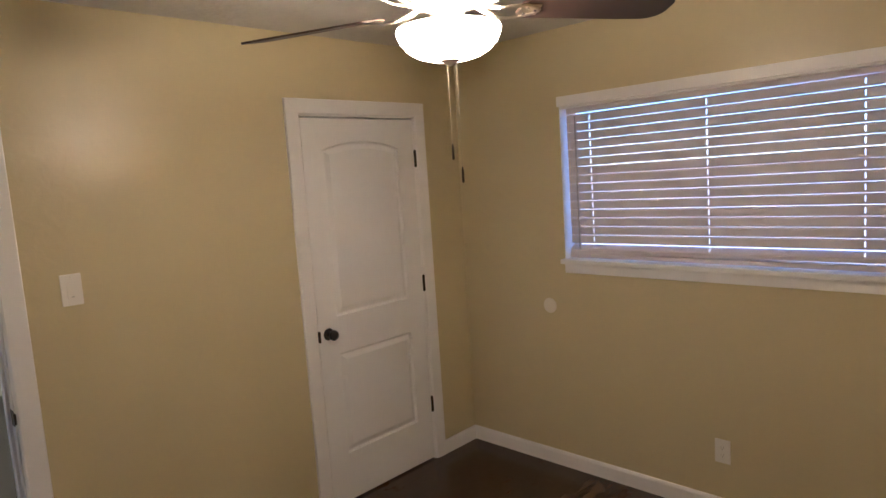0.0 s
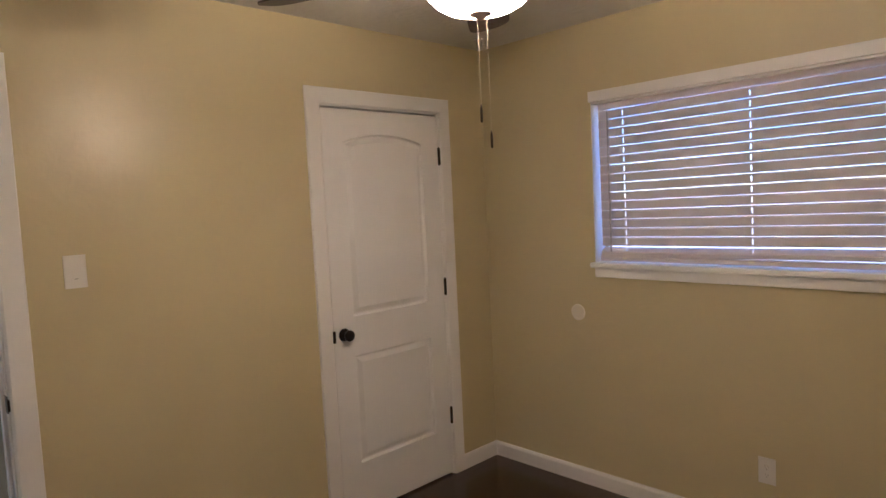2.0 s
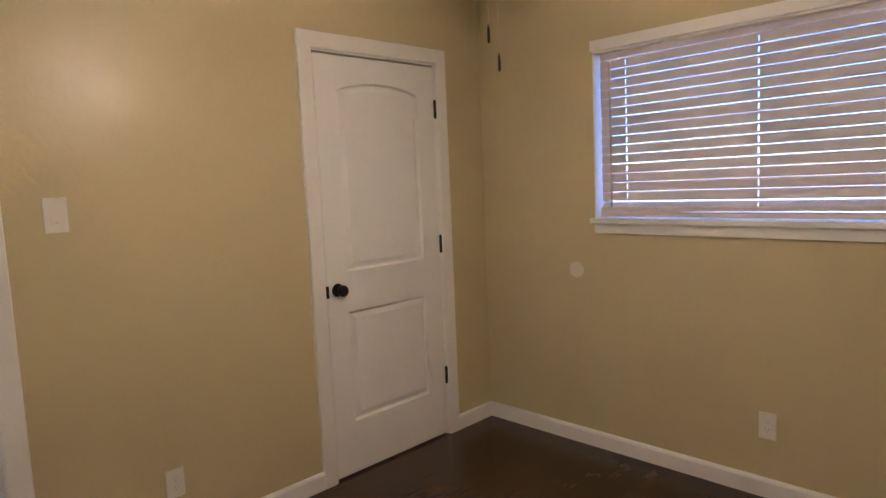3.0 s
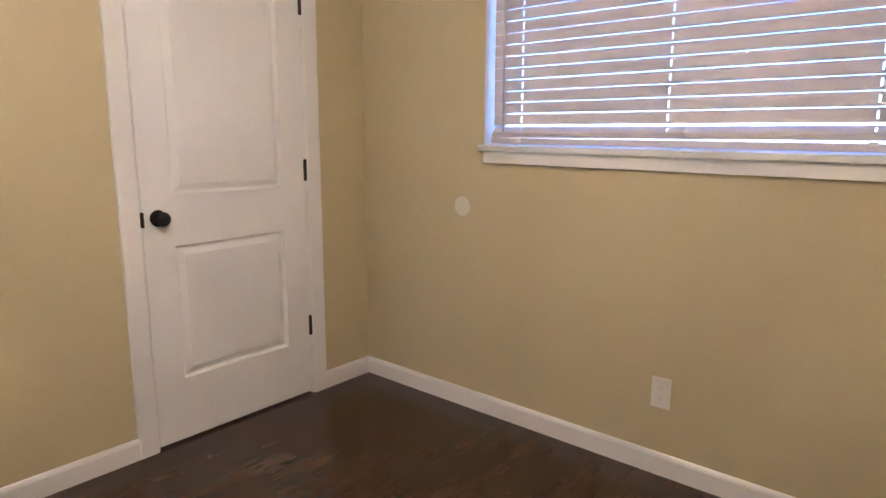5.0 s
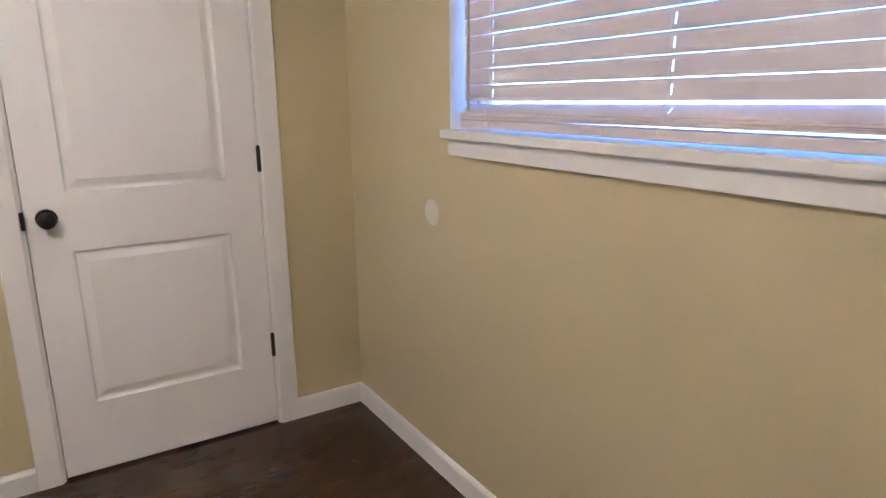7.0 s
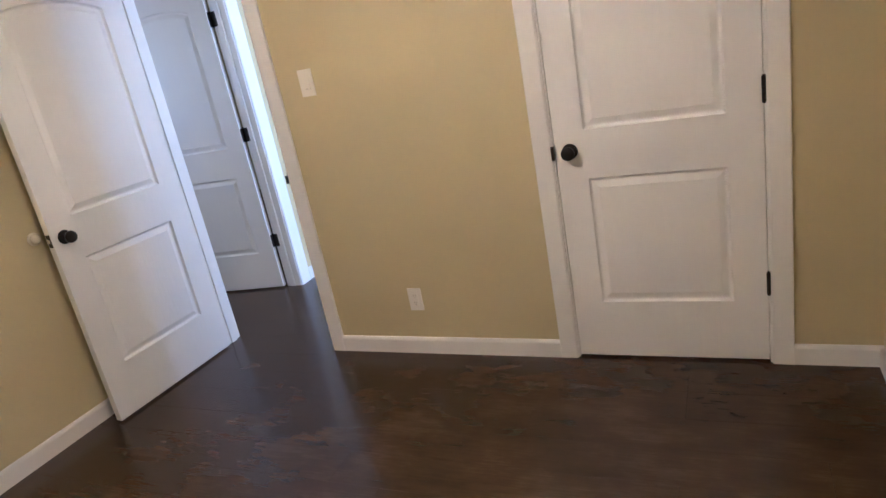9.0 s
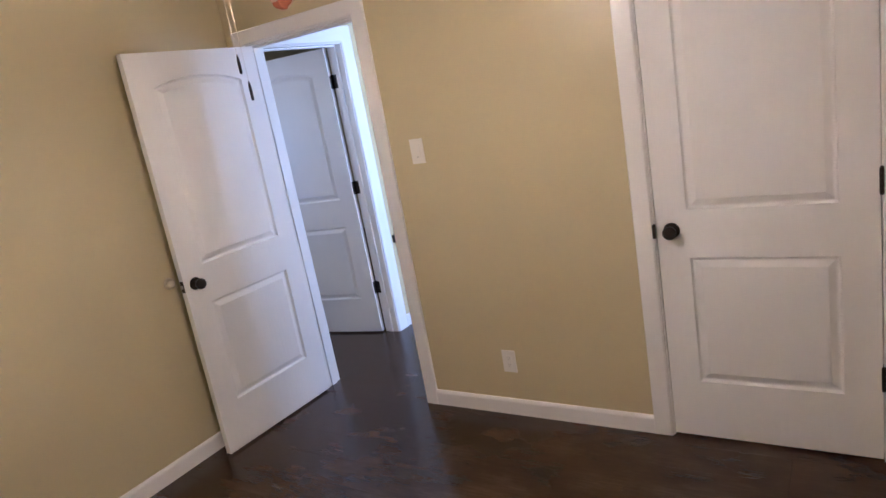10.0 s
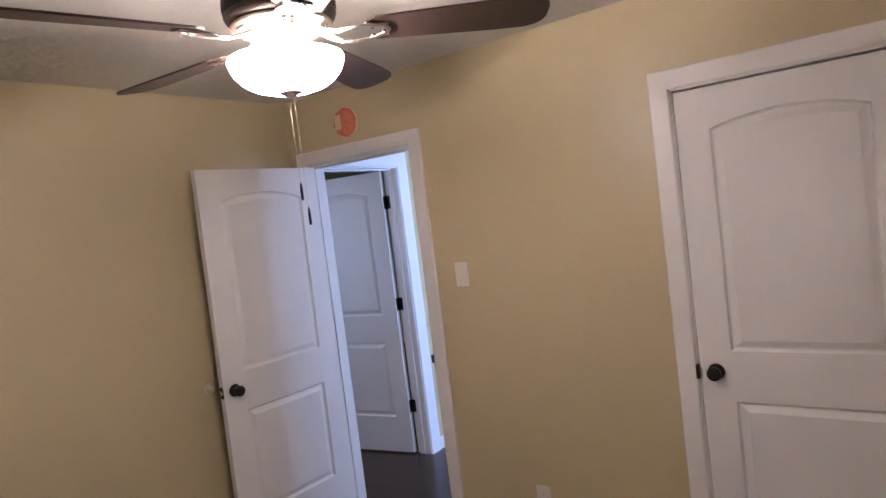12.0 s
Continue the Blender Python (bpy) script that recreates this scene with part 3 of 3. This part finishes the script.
for h in HOLES:
    for sx in (-0.026, 0.026):
        part("ladder_cord", tube([(BX + sx * (0.38 if z > 1.29 else 0.95), h + (0.004 if sx < 0 else -0.004), z) for z in (2.004, 1.6, 1.300, 1.268, 1.236)], 0.0006, 6), CORD, blind)
    part("cord_button", box(BX - 0.0275, BX - 0.0237, h - 0.012, h + 0.012, 1.225, 1.239, 0.002), PLASTIC, blind, "clear ladder clip")
part("tilt_wand", tube([(BX - 0.036, -0.838, 1.972), (BX - 0.040, -0.839, 1.7), (BX - 0.042, -0.841, 1.268)], 0.0048, 6), WAND, blind, "thin tilt wand")

# ---- ceiling fan ----
FX, FY = -1.650, -1.490
fan = thing("ceiling_fan", Matrix.Translation((FX, FY, 0)), "dark five-blade ceiling fan with lit frosted glass bowl", "ceiling fan")
part("canopy", lathe([(0, CEILING), (0.066, CEILING), (0.068, CEILING - 0.012), (0.058, CEILING - 0.040), (0.030, CEILING - 0.058), (0.016, CEILING - 0.062), (0, CEILING - 0.062)]), BRONZE, fan, smooth=True)
part("downrod", lathe([(0, 2.395), (0.0125, 2.395), (0.0125, 2.296), (0.022, 2.290), (0.026, 2.280), (0, 2.280)], 20), BRONZE, fan, smooth=True)
part("motor_housing", lathe([(0, 2.287), (0.045, 2.287), (0.090, 2.283), (0.124, 2.272), (0.137, 2.256), (0.139, 2.238), (0.139, 2.222), (0.134, 2.218), (0.134, 2.214), (0.137, 2.210), (0.132, 2.199), (0.120, 2.190), (0, 2.190)], 56), BRONZE, fan, "dark bronze motor housing", smooth=True)
part("motor_ring", lathe([(0.030, 2.1895), (0.122, 2.1895), (0.125, 2.186), (0.119, 2.180), (0.100, 2.174), (0.096, 2.168), (0.070, 2.163), (0.030, 2.163)], 56), NICKEL, fan, "pale metal ring under the motor", smooth=True)
for a in (0.4, 1.7, 2.9, 4.2, 5.4):
    part("vent_slot", box(-0.018, 0.018, -0.003, 0.003, -0.002, 0.001, 0.0005), SLOT, fan, at=Matrix.Rotation(a, 4, "Z") @ Matrix.Translation((0, 0.109, 2.1765)) @ Matrix.Rotation(radians(-15), 4, "X"))
part("light_fitter", lathe([(0, 2.163), (0.054, 2.163), (0.056, 2.158), (0.047, 2.152), (0.044, 2.130), (0.046, 2.126), (0.046, 2.123), (0, 2.123)], 40), NICKEL, fan, "pale metal light fitter", smooth=True)
prof = [(0.132, 2.110), (0.140, 2.108), (0.1425, 2.102), (0.140, 2.089), (0.131, 2.070), (0.113, 2.050), (0.087, 2.035), (0.056, 2.026), (0.020, 2.023)]
inner = [(r - 0.004 if r > 0.03 else r, z + 0.004) for r, z in reversed(prof[2:])] + [(0.132, 2.107)]
part("glass_bowl", lathe(prof + inner + [prof[0]], 56), BOWL, fan, "glowing frosted glass bowl", smooth=True)
part("bowl_rod", lathe([(0, 2.125), (0.005, 2.125), (0.005, 2.025), (0, 2.025)], 10), NICKEL, fan)
for a in (0.5, 0.5 + math.pi):
    bulb = lathe([(0, 0.022), (0.008, 0.021), (0.015, 0.016), (0.019, 0.007), (0.0185, -0.004), (0.014, -0.014), (0.010, -0.021), (0, -0.023)], 16)
    bulb.transform(Matrix.Translation((0.040 * math.cos(a), 0.040 * math.sin(a), 2.099)) @ Matrix.Rotation(a, 4, "Z") @ Matrix.Rotation(radians(180), 4, "Y"))
    part("light_bulb", bulb, BULB, fan, "lit lamp bulb inside the bowl", smooth=True)
part("finial", lathe([(0, 2.029), (0.026, 2.029), (0.029, 2.025), (0.027, 2.021), (0.018, 2.018), (0.013, 2.014), (0.009, 2.010), (0, 2.008)], 28), FINIAL, fan, "antique brass finial", smooth=True)
for cx, cy, z0 in ((0.016, -0.006, 1.712), (-0.010, 0.002, 1.776)):
    bm = bmesh.new()
    zz = 2.014
    while zz > z0 + 0.022:
        c = bmesh.new()
        bmesh.ops.create_icosphere(c, subdivisions=1, radius=0.0012)
        join(bm, c, Matrix.Translation((cx, cy, zz)))
        zz -= 0.0052
    chain = part("pull_chain", bm, CHAIN, fan, "beaded metal pull chain")
    fob = lathe([(0, 0.024), (0.0014, 0.024), (0.0022, 0.018), (0.0032, 0.013), (0.0036, 0.004), (0.0034, -0.016), (0.0026, -0.020), (0, -0.021)], 14)
    fob.transform(Matrix.Translation((cx, cy, z0)))
    part("pull_fob", fob, BRONZE, chain, "dark turned pull", smooth=True)

BLADE_Z, BLADE_R0, BLADE_R1 = 2.160, 0.205, 0.668
for k in range(5):
    ang = radians(FAN_ANGLE + 72 * k)
    turn = Matrix.Rotation(ang, 4, "Z")
    pitch = Matrix.Translation((0, 0, BLADE_Z)) @ Matrix.Rotation(radians(-12), 4, "X")
    bm = bmesh.new()
    rim = []
    half0, half1 = 0.052, 0.070
    L = BLADE_R1 - BLADE_R0

    def width_at(u):
        return half0 + (half1 - half0) * min(1, u / 0.7)

    left = []
    us = [i / 16 * (1 - 0.06 / L) for i in range(17)] + [1 - 0.06 / L * (1 - math.sin(math.pi / 2 * i / 12)) for i in range(1, 13)]
    for u in us:
        w = width_at(u)
        e = min(1.0, max(0.0, (u * L - (L - 0.06)) / 0.06))
        w -= 0.052 * (1 - math.sqrt(max(0, 1 - e * e)))
        e0 = max(0.0, (0.03 - u * L) / 0.03)
        w -= 0.022 * (1 - math.sqrt(max(0, 1 - e0 * e0)))
        left.append((BLADE_R0 + u * L, w))
    ring = left + [(x, -w) for x, w in reversed(left)]
    top = [bm.verts.new((x, y, 0.0028)) for x, y in ring]
    bot = [bm.verts.new((x, y, -0.0028)) for x, y in ring]
    bm.faces.new(top)
    bm.faces.new(bot)
    for i in range(len(ring)):
        j = (i + 1) % len(ring)
        bm.faces.new((top[i], top[j], bot[j], bot[i]))
    part("blade", bm, BLADE, fan, "dark walnut fan blade", at=turn @ pitch)
    bm = bmesh.new()
    low = BLADE_Z - 2.178
    for sg in (-1, 1):
        join(bm, tube([(0.085, 0.010 * sg, 2.188), (0.110, 0.014 * sg, 2.176), (0.140, 0.026 * sg, 2.166), (0.175, 0.036 * sg, 2.165), (0.215, 0.034 * sg, 2.169), (0.250, 0.016 * sg, 2.171), (0.262, 0.0, 2.1715)], [0.010, 0.010, 0.0085, 0.008, 0.008, 0.008, 0.008], 8, 0.45), Matrix.Translation((0, 0, low)))
    box(0.205, 0.262, -0.030, 0.030, 2.1705 + low, 2.1735 + low, 0.001, bm)
    iron = part("blade_iron", bm, NICKEL, fan, "scrolled pale metal blade bracket", at=turn @ Matrix.Translation((0, 0, BLADE_Z)) @ Matrix.Rotation(radians(-12), 4, "X") @ Matrix.Translation((0, 0, -BLADE_Z)))
    for sx, sy in ((0.222, 0.018), (0.222, -0.018), (0.250, 0.0)):
        sc = lathe([(0, -0.003), (0.003, -0.003), (0.005, -0.0015), (0.005, 0), (0, 0)], 10)
        sc.transform(Matrix.Translation((sx, sy, 2.1702 + low)))
        part("screw", sc, BRONZE, iron)


# ---- wall plates and small fittings ----
def plate(w=0.072, h=0.117, t=0.006):
    """A wall plate in its own frame: facing -y, centred."""
    return box(-w / 2, w / 2, -t, 0, -h / 2, h / 2, 0.0022)


def outlet(place, label):
    root = thing("wall_outlet", place, label, "outlet", "wall outlets")
    part("cover_plate", plate(), PLASTIC, root)
    part("socket_face", box(-0.0165, 0.0165, -0.0078, -0.0055, -0.033, 0.033, 0.001), PLASTIC, root)
    for s in (-1, 1):
        bm = bmesh.new()
        for dx, hh in ((-0.0062, 0.0046), (0.0062, 0.0038)):
            box(dx - 0.0011, dx + 0.0011, -0.0081, -0.0074, 0.018 * s - hh + 0.003, 0.018 * s + hh + 0.003, 0, bm)
        join(bm, lathe([(0, 0.0081), (0.0026, 0.0081), (0.0026, 0.0074), (0, 0.0074)], 10, "y"), Matrix.Translation((0, 0, 0.018 * s - 0.008)))
        part("slot", bm, SHADE, root)
    for s in (-1, 1):
        part("screw", lathe([(0, 0.0072), (0.0022, 0.0070), (0.003, 0.006), (0, 0.006)], 12, "y"), PLASTIC, root, at=Matrix.Translation((0, 0, 0.0485 * s)))
    return root


outlet(Matrix.Translation((-1.914, 0, 0.292)), "white outlet plate on the beige wall beside the closet door")
outlet(Matrix.Translation((0, -1.579, 0.322)) @ Matrix.Rotation(radians(-90), 4, "Z"), "white outlet plate on the beige wall under the window")

switch = thing("light_switch", Matrix.Translation((-2.230, 0, 1.376)), "white rocker light switch on the wall by the doorway", "light switch")
part("cover_plate", plate(0.074, 0.120), PLASTIC, switch)
rk = bmesh.new()
pts = [(-0.0055, -0.033), (-0.0105, -0.032), (-0.0082, 0.0), (-0.0066, 0.032), (-0.0055, 0.033)]
for a in (-0.0165, 0.0165):
    rk.faces.new([rk.verts.new((a, y, z)) for y, z in pts])
vs = [rk.verts.new((a, y, z)) for a in (-0.0165, 0.0165) for y, z in pts]
for i in range(5):
    j = (i + 1) % 5
    rk.faces.new((vs[i], vs[j], vs[5 + j], vs[5 + i]))
part("rocker", rk, PLASTIC, switch)
part("rocker_mark", box(-0.006, 0.006, -0.0109, -0.0098, -0.027, -0.0255), SLOT, switch, "small dark mark on the rocker")
for s in (-1, 1):
    part("screw", lathe([(0, 0.0072), (0.0022, 0.0070), (0.003, 0.006), (0, 0.006)], 12, "y"), PLASTIC, switch, at=Matrix.Translation((0, 0, 0.0495 * s)))

# flat round knob guard where the closet door's knob meets the window wall
guard = thing("knob_guard", Matrix.Translation((0, -0.630, 0.939)) @ Matrix.Rotation(radians(-90), 4, "Z"), "flat round cream knob guard stuck on the wall", "wall guard")
part("disc", lathe([(0, 0.0), (0.043, 0.0), (0.0435, 0.002), (0.041, 0.0045), (0.034, 0.0050), (0.032, 0.0042), (0, 0.0040)], 48, "y"), CREAM, guard, smooth=False)
bumper = thing("door_bumper", Matrix.Translation((WEST, -0.735, 0.945)) @ Matrix.Rotation(radians(90), 4, "Z"), "domed pale plastic bumper on the wall behind the door", "door bumper")
part("base_ring", lathe([(0, 0), (0.030, 0), (0.031, 0.004), (0.027, 0.008), (0, 0.008)], 36, "y"), CLEAR, bumper, smooth=False)
part("dome", lathe([(0.024, 0.007), (0.023, 0.016), (0.018, 0.024), (0.010, 0.028), (0, 0.029)], 36, "y"), CLEAR, bumper, smooth=True)

# smoke detector under its orange dust cover, above the doorway
det = thing("smoke_detector", Matrix.Translation((-2.872, 0, 2.246)), "smoke detector under a crinkled orange plastic cover", "smoke detector")
part("base_plate", lathe([(0, 0), (0.082, 0), (0.083, 0.005), (0.080, 0.008), (0, 0.008)], 40, "y"), PAPER, det)
cov = lathe([(0.074, 0.003), (0.080, 0.007), (0.078, 0.015), (0.073, 0.026), (0.064, 0.036), (0.050, 0.041), (0.025, 0.043), (0, 0.0435)], 48, "y")
for v in cov.verts:
    a = math.atan2(v.co.z, v.co.x)
    r = math.hypot(v.co.x, v.co.z)
    k = 0.96 + min(1, r / 0.06) * (0.030 * math.sin(8 * a + 0.6) + 0.016 * math.sin(13 * a) + 0.012 * math.sin(19 * a + 2))
    v.co.y -= 0.0022 * math.sin(9 * a + 40 * r) * min(1, r / 0.03) if r < 0.07 else 0
    v.co.x *= k
    v.co.z *= k * 1.02
part("dust_cover", cov, ORANGE, det, "orange plastic dust cover", smooth=True)
part("label_sticker", box(-0.043, 0.000, -0.0485, -0.0440, -0.038, 0.040, 0.0008), PAPER, det, "small pale paper label")

# ---- plank floor ----
floor = thing("floor", Matrix.Identity(4), "dark brown wood-look plank floor with a satin sheen", "floor", kind="structure")
PW, PL = 0.180, 1.22


def plank_mesh(length, wid):
    bm = box(0, length, 0, wid, -0.012, 0, 0)
    top = [e for e in bm.edges if all(v.co.z > -1e-6 for v in e.verts)]
    bmesh.ops.bevel(bm, geom=top, offset=0.0004, segments=1, affect="EDGES")
    me = bpy.data.meshes.new("plank")
    bm.to_mesh(me)
    bm.free()
    me.materials.append(FLOOR)
    return me


def lay(x_min, x_max, y_min, y_max, seed):
    rnd = random.Random(seed)
    cache = {}
    y = y_max
    while y > y_min + 0.01:
        wid = min(PW, y - y_min)
        x = x_min - rnd.choice((0.0, 0.21, 0.43, 0.64, 0.86, 1.05))
        while x < x_max - 0.005:
            a, b = max(x, x_min), min(x + PL, x_max)
            if b - a > 0.02:
                key = (round(b - a, 3), round(wid, 3))
                if key not in cache:
                    cache[key] = plank_mesh(b - a - 0.0002, wid - 0.0002)
                ob = new("plank", cache[key])
                ob.location = (a, y - wid, 0)
                ob.parent = floor
            x += PL
        y -= wid


lay(WEST - 0.12, 0.0, SOUTH, NORTH_BACK, 3)
lay(HALL_WB - 0.1, 0.05, NORTH_BACK, 2.3, 5)
bmf = box(-6.3, HALL_WB - 0.1, -0.6, 4.1, -0.012, 0)
part("far_room_planks", bmf, FLOOR, floor)
bmf = box(HALL_WB - 0.1, 0.05, 2.3, 4.1, -0.012, 0)
part("next_room_planks", bmf, FLOOR, floor)
